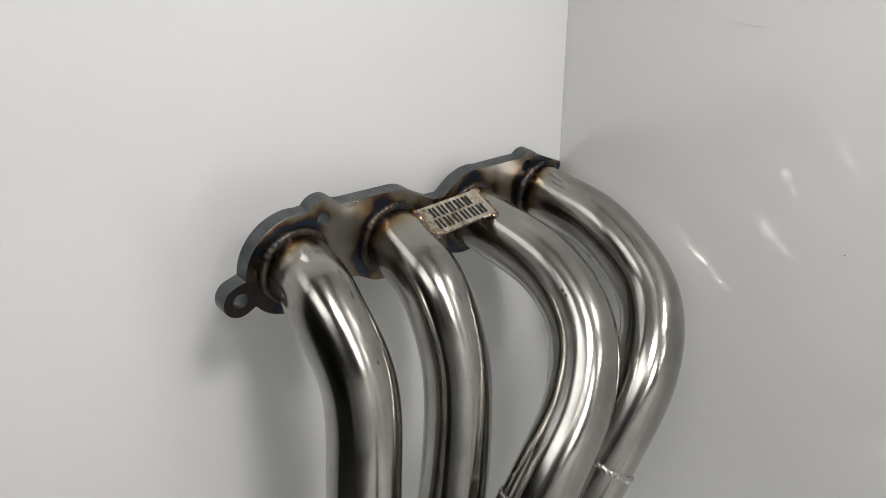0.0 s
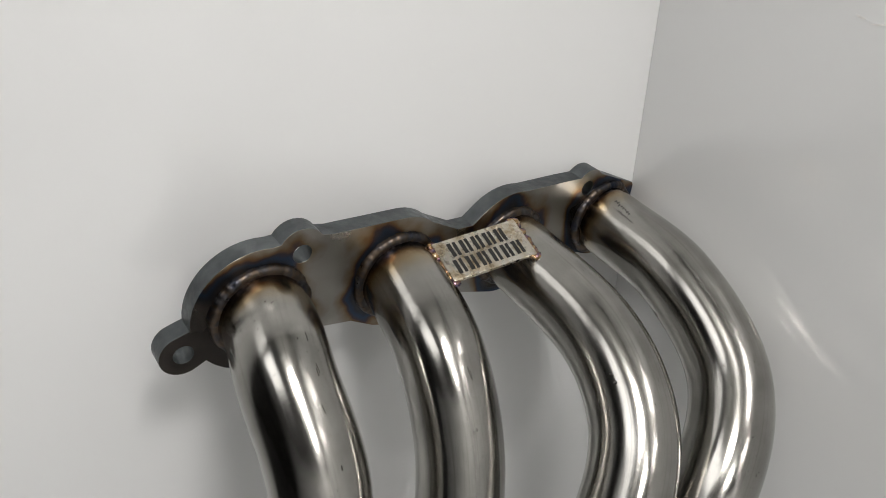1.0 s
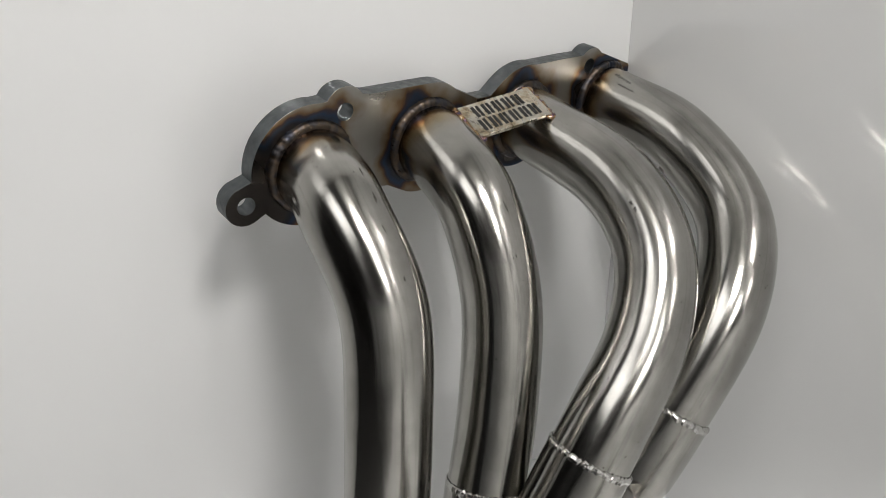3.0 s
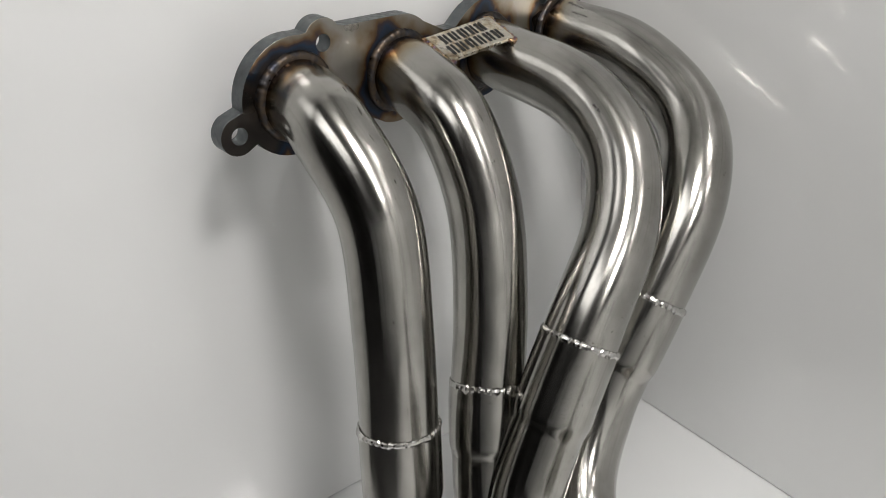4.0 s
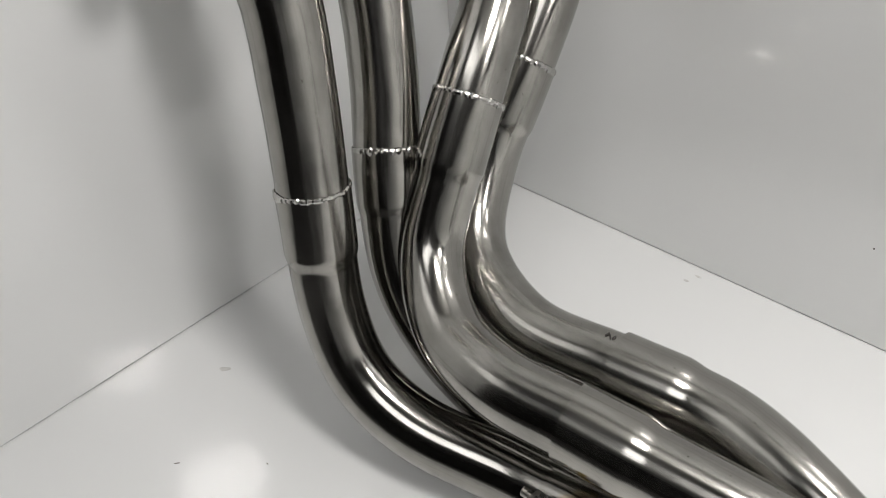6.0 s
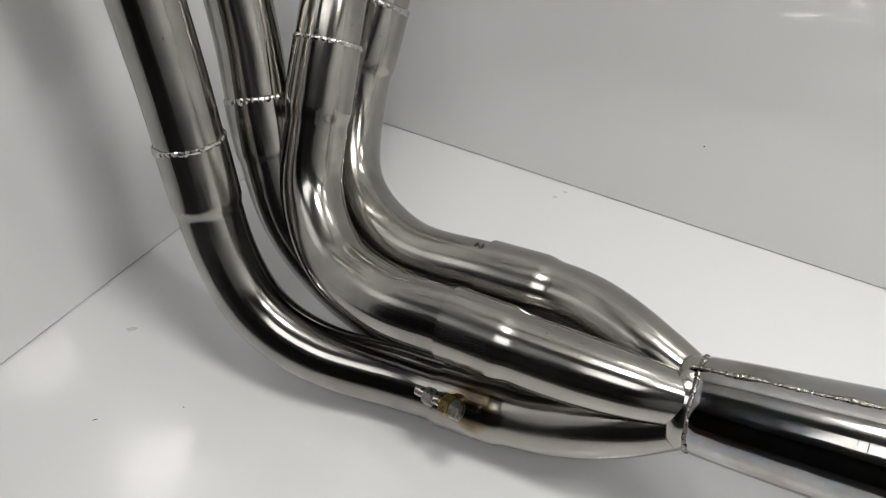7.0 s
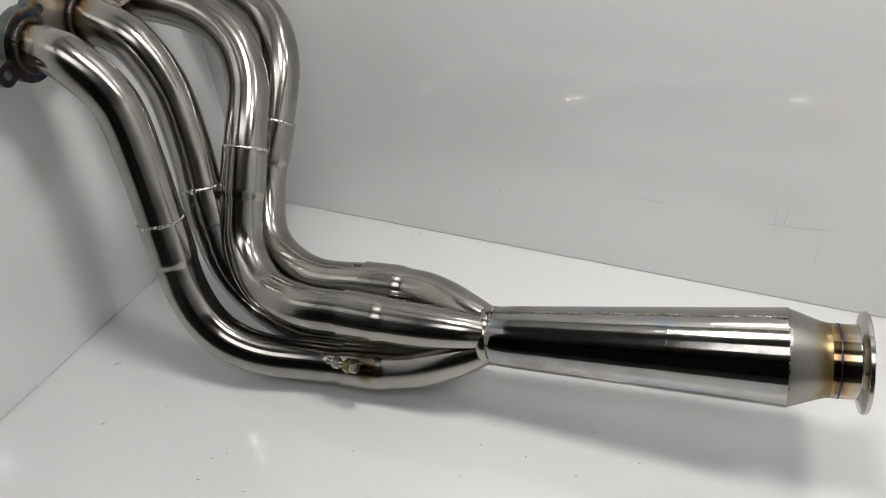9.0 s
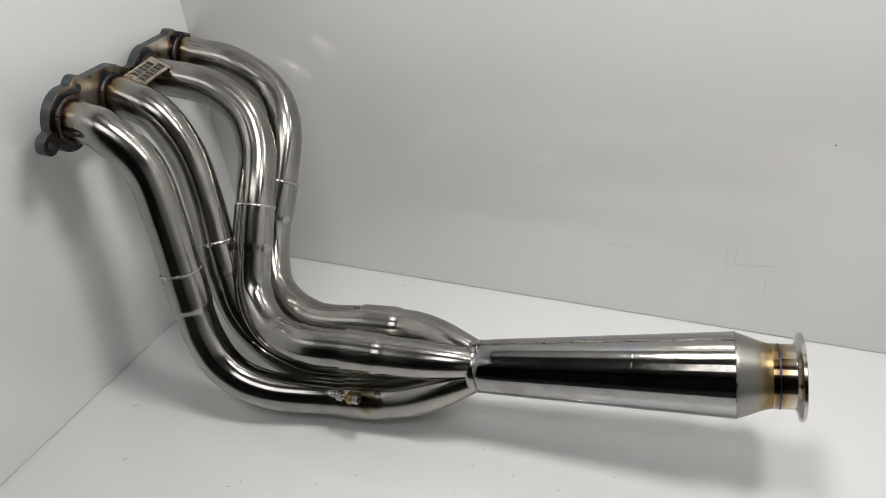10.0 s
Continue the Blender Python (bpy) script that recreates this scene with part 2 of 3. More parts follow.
STEEL_LOW = steel("satin_stainless_bare", (0.41, 0.399, 0.373), 0.15, tint=False)
STEEL_MERGE = steel("brushed_stainless", (0.41, 0.399, 0.373), 0.185, tint=False, blotch=0.15)
STEEL_POLISH = polished()
for m in (STEEL_LOW, STEEL_MERGE):
    stain(m, (0.328, -0.268, 0.048), 0.019)


def banded(name, stops, rough):
    """Steel with heat bands that follow its length from the first edge."""
    m, nt, b = material(name)
    b.inputs["Metallic"].default_value = 1.0
    uv = nt.nodes.new("ShaderNodeUVMap")
    co = nt.nodes.new("ShaderNodeTexCoord")
    sep = nt.nodes.new("ShaderNodeSeparateXYZ")
    nt.links.new(uv.outputs[0], sep.inputs[0])
    n1 = node(nt, "ShaderNodeTexNoise", Scale=70.0, Detail=5.0)
    nt.links.new(co.outputs["Object"], n1.inputs["Vector"])
    wob = nt.nodes.new("ShaderNodeMath")
    wob.operation = "MULTIPLY_ADD"
    wob.inputs[1].default_value = 0.010
    nt.links.new(n1.outputs[0], wob.inputs[0])
    nt.links.new(sep.outputs[0], wob.inputs[2])
    sc = nt.nodes.new("ShaderNodeMath")
    sc.operation = "MULTIPLY"
    sc.inputs[1].default_value = 34.0
    nt.links.new(wob.outputs[0], sc.inputs[0])
    nt.links.new(ramp(nt, sc.outputs[0], stops), b.inputs["Base Color"])
    nt.links.new(ramp(nt, n1.outputs[0], [(0.3, grey(rough * 0.85)), (0.7, grey(rough * 1.2))]), b.inputs["Roughness"])
    return m


STEEL_STRAW = banded("heat_banded_neck", [(0.10, (0.44, 0.38, 0.26)), (0.26, (0.42, 0.29, 0.13)), (0.38, (0.20, 0.12, 0.07)), (0.46, (0.08, 0.09, 0.14)),
                                          (0.54, (0.28, 0.18, 0.10)), (0.68, (0.44, 0.36, 0.22)), (0.9, (0.48, 0.45, 0.40))], 0.11)
STEEL_SATIN = banded("matt_stainless", [(0.10, (0.22, 0.21, 0.20)), (0.22, (0.31, 0.30, 0.28)), (0.70, (0.33, 0.32, 0.295)), (0.84, (0.33, 0.29, 0.20)), (1.0, (0.25, 0.18, 0.09))], 0.32)
WELD = plain_metal("weld_bead", (0.58, 0.57, 0.55), 0.16, 500.0, 0.3, dark=0.75)
WELD_GREY = plain_metal("dull_weld_bead", (0.36, 0.34, 0.31), 0.28, 500.0, 0.5, dark=0.35)
WELD_BURNT = tinted_metal("burnt_weld_bead", 70.0, 0.36, 320.0, 0.14,
                          [(0.30, (0.025, 0.032, 0.05)), (0.42, (0.065, 0.062, 0.065)), (0.52, (0.10, 0.075, 0.055)), (0.60, (0.06, 0.057, 0.06)), (0.74, (0.14, 0.135, 0.13))])
FLANGE = flange_metal(PORTS + [(-0.052, -0.036)])
FLANGE_EDGE = plain_metal("cut_plate_edge", (0.135, 0.148, 0.153), 0.40, 300.0, 0.4, dark=0.6)
PLATE = tinted_metal("nameplate_steel", 120.0, 0.28, 350.0, 0.2,
                     [(0.30, (0.20, 0.14, 0.08)), (0.42, (0.52, 0.44, 0.32)), (0.55, (0.66, 0.62, 0.54)), (0.75, (0.62, 0.59, 0.53))])
STAMP = matte("nameplate_black", (0.014, 0.013, 0.012), 0.6, 200.0)
ZINC = plain_metal("zinc_bolt", (0.50, 0.48, 0.45), 0.27, dark=0.6)
TURNED = plain_metal("turned_steel", (0.55, 0.53, 0.49), 0.17, 30.0, 0.03, dark=0.85)
BRASSY = plain_metal("yellow_zinc", (0.36, 0.27, 0.11), 0.28)
GRIME = matte("grime", (0.22, 0.21, 0.19), 0.7, 300.0)
LED = bpy.data.materials.new("lamp_diffuser")
LED.use_nodes = True
LED.node_tree.nodes["Principled BSDF"].inputs["Emission Color"].default_value = (1.0, 0.97, 0.93, 1)
LED.node_tree.nodes["Principled BSDF"].inputs["Emission Strength"].default_value = 2.0


# ---------------------------------------------------------------- mesh helpers
def part(name, bm, mat, parent=None, label="", smooth=True):
    me = bpy.data.meshes.new(name)
    bm.normal_update()
    bm.to_mesh(me)
    bm.free()
    if smooth:
        me.polygons.foreach_set("use_smooth", [True] * len(me.polygons))
        me.set_sharp_from_angle(angle=radians(35))
    for m in mat if isinstance(mat, (list, tuple)) else [mat]:
        me.materials.append(m)
    ob = new(name, me)
    ob.parent = parent
    if label:
        tagged(ob, label)
    return ob


def box(bm, x0, y0, z0, x1, y1, z1, bevel=0.0):
    vs = bmesh.ops.create_cube(bm, size=1.0)["verts"]
    for v in vs:
        v.co = Vector((x0 + (v.co.x + 0.5) * (x1 - x0), y0 + (v.co.y + 0.5) * (y1 - y0), z0 + (v.co.z + 0.5) * (z1 - z0)))
    if bevel:
        es = {e for v in vs for e in v.link_edges}
        bmesh.ops.bevel(bm, geom=list(es), offset=bevel, segments=2, affect="EDGES", profile=0.5)
    return bm


def spline(points, step=0.004):
    """Centripetal-like smooth curve through the points, resampled evenly."""
    p = [Vector(q) for q in points]
    p = [2 * p[0] - p[1]] + p + [2 * p[-1] - p[-2]]
    raw = []
    for i in range(1, len(p) - 2):
        a, b, c, d = p[i - 1:i + 3]
        for k in range(24):
            u = k / 24
            raw.append(0.5 * (2 * b + (c - a) * u + (2 * a - 5 * b + 4 * c - d) * u * u + (3 * b - a - 3 * c + d) * u ** 3))
    raw.append(p[-2])
    raw = np.array([tuple(v) for v in raw])
    for _ in range(10):
        raw[1:-1] = 0.25 * raw[:-2] + 0.5 * raw[1:-1] + 0.25 * raw[2:]
    length = np.concatenate([[0], np.cumsum(np.linalg.norm(np.diff(raw, axis=0), axis=1))])
    n = max(8, int(length[-1] / step))
    s = np.linspace(0, length[-1], n + 1)
    return s, np.stack([np.interp(s, length, raw[:, k]) for k in range(3)], 1)


def frames(pts):
    """Turning-free frames along a line of points."""
    t = np.gradient(pts, axis=0)
    t /= np.linalg.norm(t, axis=1)[:, None]
    side = np.cross(t[0], (0.0, 0.0, 1.0))
    if np.linalg.norm(side) < 1e-3:
        side = np.array((0.0, 1.0, 0.0))
    out = []
    for k in range(len(pts)):
        side = side - t[k] * (side @ t[k])
        side /= np.linalg.norm(side)
        out.append((side.copy(), np.cross(t[k], side)))
    return t, out


def sweep(bm, s, pts, radii, seg=48, wall=0.0):
    """A tube along pts; wall > 0 gives it open ends with that thickness."""
    t, fr = frames(pts)
    uv = bm.loops.layers.uv.verify()

    def skin(rad, flip):
        rings = []
        for k in range(len(pts)):
            a, b = fr[k]
            rings.append([bm.verts.new(pts[k] + rad[k] * (math.cos(q) * a + math.sin(q) * b))
                          for q in np.linspace(0, 2 * math.pi, seg, endpoint=False)])
        for k in range(len(pts) - 1):
            for j in range(seg):
                q = (rings[k][j], rings[k][(j + 1) % seg], rings[k + 1][(j + 1) % seg], rings[k + 1][j])
                c = ((s[k], j / seg), (s[k], (j + 1) / seg), (s[k + 1], (j + 1) / seg), (s[k + 1], j / seg))
                if flip:
                    q, c = q[::-1], c[::-1]
                f = bm.faces.new(q)
                for loop, w in zip(f.loops, c):
                    loop[uv].uv = w
        return rings
    outer = skin(radii, False)
    if wall:
        inner = skin([r - wall for r in radii], True)
        for k, turn in ((0, True), (-1, False)):
            for j in range(seg):
                q = (outer[k][j], outer[k][(j + 1) % seg], inner[k][(j + 1) % seg], inner[k][j])
                bm.faces.new(q[::-1] if turn is False else q)
    else:
        bm.faces.new(outer[0][::-1])
        bm.faces.new(outer[-1])
    return bm


def bead(bm, centre, axis, radius, thick, ripples=34, seed=0, spread=0.0006):
    """A weld bead: a ring of overlapping crinkled ripples round an axis."""
    axis = Vector(axis).normalized()
    a = axis.orthogonal().normalized()
    b = axis.cross(a)
    rnd = random.Random(seed)
    n, m = ripples * 3, 8
    rings = []
    for i in range(n):
        q = 2 * math.pi * i / n
        out = a * math.cos(q) + b * math.sin(q)
        slow = noise.noise(Vector((4 * math.cos(q), 4 * math.sin(q), seed * 3.7)))
        r = thick * (1.08, 1.0, 0.84)[i % 3] * (1 + 0.5 * slow) * rnd.uniform(0.75, 1.2)
        c = Vector(centre) + out * radius + axis * spread * (slow + rnd.uniform(-0.25, 0.25))
        # each ripple is bowed: its middle runs ahead of its edges
        rings.append([bm.verts.new(c + r * 0.75 * math.cos(h) * out + r * 1.25 * math.sin(h) * axis
                                   + axis.cross(out) * (0.35 * thick * (1 - math.sin(h) ** 2))) for h in (2 * math.pi * x / m for x in range(m))])
    for i in range(n):
        j = (i + 1) % n
        for x in range(m):
            bm.faces.new((rings[i][x], rings[i][(x + 1) % m], rings[j][(x + 1) % m], rings[j][x]))
    return bm


def fillet(bm, centre, axis, radius, wide, high, seed):
    """A hand-laid fillet weld between a tube and a plate: concave, a little uneven, faintly rippled."""
    axis = Vector(axis).normalized()
    a = axis.orthogonal().normalized()
    b = axis.cross(a)
    n = 180
    rings = []
    for i in range(n):
        q = 2 * math.pi * i / n
        out = a * math.cos(q) + b * math.sin(q)
        j = noise.noise(Vector((3 * math.cos(q), 3 * math.sin(q), seed * 7.1)))
        rip = 0.022 * math.sin(i * 2 * math.pi / 4.5) + 0.30 * j + 0.06 * noise.noise(Vector((14 * math.cos(q), 14 * math.sin(q), seed * 2.3)))
        w, h = wide * (1 + rip), high * (1 + rip)
        row = []
        for f in (0.0, 0.2, 0.4, 0.6, 0.8, 1.0):
            row.append(bm.verts.new(Vector(centre) + out * (radius - 0.0004 + w * math.cos(f * math.pi / 2) ** 0.8) + axis * (h * math.sin(f * math.pi / 2) ** 0.8 + 0.0001)))
        rings.append(row)
    for i in range(n):
        c, d = rings[i], rings[(i + 1) % n]
        for x in range(5):
            bm.faces.new((c[x], d[x], d[x + 1], c[x + 1]))
    bmesh.ops.recalc_face_normals(bm, faces=bm.faces[:])
    return bm


def lathe(bm, profile, origin, axis, seg=64, closed=False):
    """Turn (distance along the axis, radius) pairs about an axis."""
    axis = Vector(axis).normalized()
    a = axis.orthogonal().normalized()
    b = axis.cross(a)
    uv = bm.loops.layers.uv.verify()
    rings = [[bm.verts.new(Vector(origin) + axis * h + (a * math.cos(q) + b * math.sin(q)) * r) for q in (2 * math.pi * j / seg for j in range(seg))]
             for h, r in profile]
    last = len(rings) if closed else len(rings) - 1
    for k in range(last):
        n = (k + 1) % len(rings)
        for j in range(seg):
            f = bm.faces.new((rings[k][j], rings[k][(j + 1) % seg], rings[n][(j + 1) % seg], rings[n][j]))
            for loop, w in zip(f.loops, ((k, j), (k, j + 1), (k + 1, j + 1), (k + 1, j))):
                loop[uv].uv = (profile[w[0] % len(rings)][0], w[1] / seg)
    bmesh.ops.recalc_face_normals(bm, faces=bm.faces[:])
    return bm


def empty(name, label, category, group="", at=(0, 0, 0)):
    ob = new(name)
    ob.location = at
    return tagged(ob, label, category, group)


# ---------------------------------------------------------------- the corner
def slab(name, label, mat, dims, bevel=0.0006):
    ob = part(name, box(bmesh.new(), *dims, bevel=bevel), mat, None, smooth=False)
    return tagged(ob, label, "wall" if "wall" in name else name.split("_")[0], kind="structure")


floor = slab("floor", "glossy white laminate board with faint smears and specks", FLOOR_WHITE, (-0.020, -0.54, -0.016, 1.30, 0.012, 0.0))
wall_back = slab("wall_back", "glossy white laminate wall board behind the manifold", WALL_WHITE, (0.0, 0.0, 0.0008, 1.30, 0.012, 0.90))
wall_side = slab("wall_side", "glossy white laminate side board the flange leans against", WALL_WHITE, (-0.012, -0.85, 0.0008, 0.0, 0.012, 0.90))
# added reflector out of view: gives the pipes their bright right-hand reflections
slab("wall_far_side", "unseen white reflector board added for bright reflections in the pipes", WALL_WHITE, (1.3008, -1.95, -0.016, 1.313, 0.012, 0.72))
wall_side.matrix_basis = pose(0, 0, 0, 0, 0, -0.9)
# added board, never in view: its depth and white bounce shape the light
ceiling = slab("ceiling", "unseen white board added over the corner to carry the downlights and bounce light", ROOM_CEIL, (0.0, -0.34, 0.90, 1.30, 0.012, 0.912))
# added shell out of view, dark so the pipes reflect black bands
for nm, dims in (("ground", (-2.5, -3.5, -0.06, 1.8, 1.5, -0.016)), ("wall_room_north", (-2.5, 1.5, -0.06, 1.8, 1.55, 2.4)), ("wall_room_south", (-2.5, -3.55, -0.06, 1.8, -3.5, 2.4)),
                 ("wall_room_west", (-2.55, -3.5, -0.06, -2.5, 1.5, 2.4)), ("wall_room_east", (1.75, -3.5, -0.016, 1.80, 1.5, 2.4))):
    slab(nm, "unseen near-black surface added round the corner for dark reflections", ROOM_FLOOR if nm == "ground" else ROOM_DARK, dims, 0.0)
slab("ceiling_room", "unseen white ceiling added over the room to bounce light", ROOM_WHITE, (-2.5, -3.5, 2.4, 1.8, 1.5, 2.45), 0.0)

for lx, ly, watts in LAMPS:
    lamp = empty("downlight", "round white downlight set in the board above", "lamp", "downlights", (lx, ly, 0.90))
    part("rim", lathe(bmesh.new(), [(0.0, 0.100), (-0.006, 0.100), (-0.008, 0.108), (-0.004, 0.113), (0.0, 0.113)], (0, 0, 0), (0, 0, 1), closed=True), ROOM_CEIL, lamp)
    part("diffuser", lathe(bmesh.new(), [(0.0, 0.0995), (-0.003, 0.0995), (-0.003, 0.0005), (0.0, 0.0005)], (0, 0, 0), (0, 0, 1), closed=True), LED, lamp)
# made-up housing for the added fill light, out of view
fill_lamp = empty("fill_panel", "large white fill light panel, unseen and added to light the room", "lamp", at=(0.9, -1.7, 2.4))
part("housing", box(bmesh.new(), -0.72, -0.52, -0.03, 0.72, 0.52, 0.0, 0.004), ROOM_CEIL, fill_lamp)


# ---------------------------------------------------------------- the exhaust manifold
manifold = empty("exhaust_manifold", "four-into-one stainless steel exhaust manifold leaning in a white corner", "exhaust manifold")

RUNNERS = {
    1: [(0.0408, -0.2416, 0.3188), (0.0837, -0.2425, 0.3112), (0.1123, -0.2392, 0.2751), (0.1258, -0.2478, 0.2169), (0.1357, -0.2589, 0.1529), (0.1481, -0.2699, 0.0931), (0.1746, -0.2762, 0.0532), (0.2172, -0.2724, 0.0331), (0.2717, -0.2568, 0.0253)],
    2: [(0.0396, -0.1791, 0.3251), (0.0805, -0.1698, 0.2983), (0.1047, -0.1711, 0.2562), (0.1213, -0.1835, 0.2040), (0.1398, -0.2049, 0.1473), (0.1618, -0.2212, 0.0924), (0.1971, -0.2247, 0.0513), (0.2436, -0.2243, 0.0307), (0.2749, -0.2196, 0.0290)],
    3: [(0.0310, -0.0970, 0.3059), (0.0917, -0.0892, 0.2963), (0.1313, -0.0949, 0.2717), (0.1543, -0.1166, 0.2399), (0.1664, -0.1514, 0.2055), (0.1718, -0.1835, 0.1604), (0.1794, -0.2125, 0.1157), (0.2142, -0.2376, 0.0910), (0.2596, -0.2484, 0.0881)],
    4: [(0.0130, -0.0235, 0.3150), (0.0700, -0.0195, 0.2990), (0.1200, -0.0237, 0.2698), (0.1507, -0.0550, 0.2357), (0.1576, -0.0976, 0.1833), (0.1585, -0.1356, 0.1296), (0.1817, -0.1748, 0.0918), (0.2400, -0.1980, 0.0784)],
}
SLEEVE_IN = {1: (0.3040, -0.2514, 0.0258), 2: (0.3040, -0.2165, 0.0306), 3: (0.3060, -0.2435, 0.0872), 4: (0.3020, -0.1936, 0.0804)}
SLEEVE_OUT = {1: (0.3451, -0.2471, 0.0315), 2: (0.3451, -0.2100, 0.0370), 3: (0.3465, -0.2402, 0.0873), 4: (0.3410, -0.1893, 0.0811)}
AXIS_A, AXIS_B = Vector((0.440, -0.2205, 0.079)), Vector((0.676, -0.196, 0.1075))
AXIS = (AXIS_B - AXIS_A).normalized()
TUBE_R = 0.0208
FLANGE_O = Vector((0.0435, -0.221, 0.345))
FU = Vector((-0.185, 0.980, -0.064)).normalized()
FLANGE_N = Vector((0.975, 0.177, -0.125))
FLANGE_N = (FLANGE_N - FU * FLANGE_N.dot(FU)).normalized()
FV = FLANGE_N.cross(FU)
WELD_AT = {1: (0.1336, -0.2565, 0.1661), 2: (0.1365, -0.197, 0.1643), 3: (0.1699, -0.1619, 0.1933), 4: (0.157, -0.0940, 0.1845)}
CUP_END = {1: (0.1405, -0.2635, 0.1262), 2: (0.1479, -0.2078, 0.1318), 3: (0.1716, -0.186, 0.155), 4: (0.1592, -0.1205, 0.1525)}
SIDE_V = AXIS.cross(Vector((0, 0, 1))).normalized()
UP_V = SIDE_V.cross(AXIS)
TURN = {4: 142, 3: 52, 1: -38, 2: -128}


def nearest(pts, p):
    return int(np.argmin(np.linalg.norm(pts - np.array(p), axis=1)))


for k, line in RUNNERS.items():
    q = radians(TURN[k])
    out = SIDE_V * math.cos(q) + UP_V * math.sin(q)
    # the pipe leaves its port square to the flange
    root = FLANGE_O + FU * PORTS[k - 1][0] + FV * PORTS[k - 1][1]
    line = [tuple(root - FLANGE_N * 0.002), tuple(root + (FLANGE_N * 0.5 + (Vector(line[1]) - root).normalized() * 0.5) * 0.016)] + line[1:]
    cup, cup_out = Vector(SLEEVE_IN[k]), Vector(SLEEVE_OUT[k])
    fwd = (cup_out - cup).normalized()
    end = AXIS_A + out * 0.0108
    c1, c2 = cup_out + fwd * 0.034, end - AXIS * 0.034 + out * 0.0135
    bend = [tuple((1 - f) ** 3 * cup_out + 3 * f * (1 - f) ** 2 * c1 + 3 * f * f * (1 - f) * c2 + f ** 3 * end) for f in (0.25, 0.5, 0.75, 1.0)]
    s, pts = spline(line + [tuple(cup), tuple(cup_out)] + bend, 0.0018)
    iw, ic, ij, ie = (nearest(pts, p) for p in (WELD_AT[k], CUP_END[k], cup, cup_out))
    # upper bend, from the flange to the weld
    runner = part("runner_pipe", sweep(bmesh.new(), s[:iw + 1], pts[:iw + 1], [TUBE_R] * (iw + 1)), STEEL, manifold)
    part("weld_bead", bead(bmesh.new(), pts[iw], pts[iw + 1] - pts[iw - 1], TUBE_R + 0.0004, 0.0015, 38, k, 0.0008), WELD, runner, "bright rippled weld bead", False)
    part("weld_bead", fillet(bmesh.new(), root, FLANGE_N, TUBE_R, 0.0040, 0.0034, 10 + k), WELD_BURNT, runner, "burnt blue-black weld at the flange")
    # lower bend with its expanded mouth
    rad = []
    for i in range(iw, ij + 5):
        g = min(1, max(0, (s[i] - s[ic] + 0.004) / 0.008))
        rad.append(TUBE_R + 0.0011 * (1 - g * g * (3 - 2 * g)) - 0.0003 * g)
    part("lower_pipe", sweep(bmesh.new(), s[iw:ij + 5], pts[iw:ij + 5], rad), STEEL_LOW, manifold)
    # merge pipe, cupped over the lower bend
    rad = []
    for i in range(ij, len(pts)):
        g = min(1, max(0, (s[i] - s[ie] + 0.006) / 0.012))
        h = min(1, max(0, (s[i] - s[ie] - 0.01) / (s[-1] - s[ie] - 0.01)))
        rad.append(TUBE_R + 0.0015 - 0.0018 * g * g * (3 - 2 * g) - 0.0064 * h * h)
    part("merge_pipe", sweep(bmesh.new(), s[ij:], pts[ij:], rad, wall=0.0012), STEEL_MERGE, manifold)

# collector: cone, reducer, neck and clamp flange
LEN = (AXIS_B - AXIS_A).length
collector = part("collector_cone", lathe(bmesh.new(), [(0.001, 0.0235), (0.005, 0.0256), (0.009, 0.0264)] + [(LEN * f, 0.0262 + 0.0123 * f) for f in (0.1, 0.2, 0.4, 0.6, 0.8, 1.0)], AXIS_A, AXIS, 72), STEEL_POLISH, manifold, "mirror-polished tapered collector")
part("lip", lathe(bmesh.new(), [(-0.0052, 0.0210), (-0.0050, 0.0240), (-0.0040, 0.0249), (-0.0010, 0.0256), (0.0015, 0.0255), (0.0040, 0.0247), (0.0040, 0.0210)], AXIS_A, AXIS, 72, closed=True), STEEL_MERGE, collector, "short rolled lip")
part("weld_bead", bead(bmesh.new(), AXIS_A + AXIS * 0.0045, AXIS, 0.0256, 0.0009, 84, 31, 0.0010), WELD_GREY, collector, "", False)
part("weld_bead", bead(bmesh.new(), AXIS_B, AXIS, 0.0380, 0.0006, 120, 32, 0.0010), WELD_GREY, collector, "dull grey weld", False)
part("reducer", lathe(bmesh.new(), [(0.0, 0.0381), (0.0018, 0.0378), (0.0035, 0.0372), (0.012, 0.0341), (0.020, 0.0310), (0.0245, 0.0294), (0.0275, 0.0287), (0.030, 0.0284)], AXIS_B, AXIS, 64), STEEL_SATIN, manifold, "matt bead-blasted reducer")
NECK = AXIS_B + AXIS * 0.027
part("neck", lathe(bmesh.new(), [(0.0, 0.0284), (0.008, 0.0282), (0.0225, 0.0282), (0.0225, 0.0266), (0.0, 0.0266)], NECK, AXIS, 64, closed=True), STEEL_STRAW, manifold, "straw-yellow heat-tinted neck")
part("weld_bead", bead(bmesh.new(), NECK + AXIS * 0.0085, AXIS, 0.0281, 0.0006, 90, 33, 0.0006), WELD_BURNT, manifold, "dark blue weld round the neck")
part("clamp_flange", lathe(bmesh.new(), [(0.0, 0.0268), (0.0, 0.0290), (0.0018, 0.0312), (0.0032, 0.0376), (0.0038, 0.0384), (0.0062, 0.0384), (0.0068, 0.0378), (0.0068, 0.0268)], NECK + AXIS * 0.0212, AXIS, 72, closed=True), TURNED, manifold, "turned steel clamp flange")
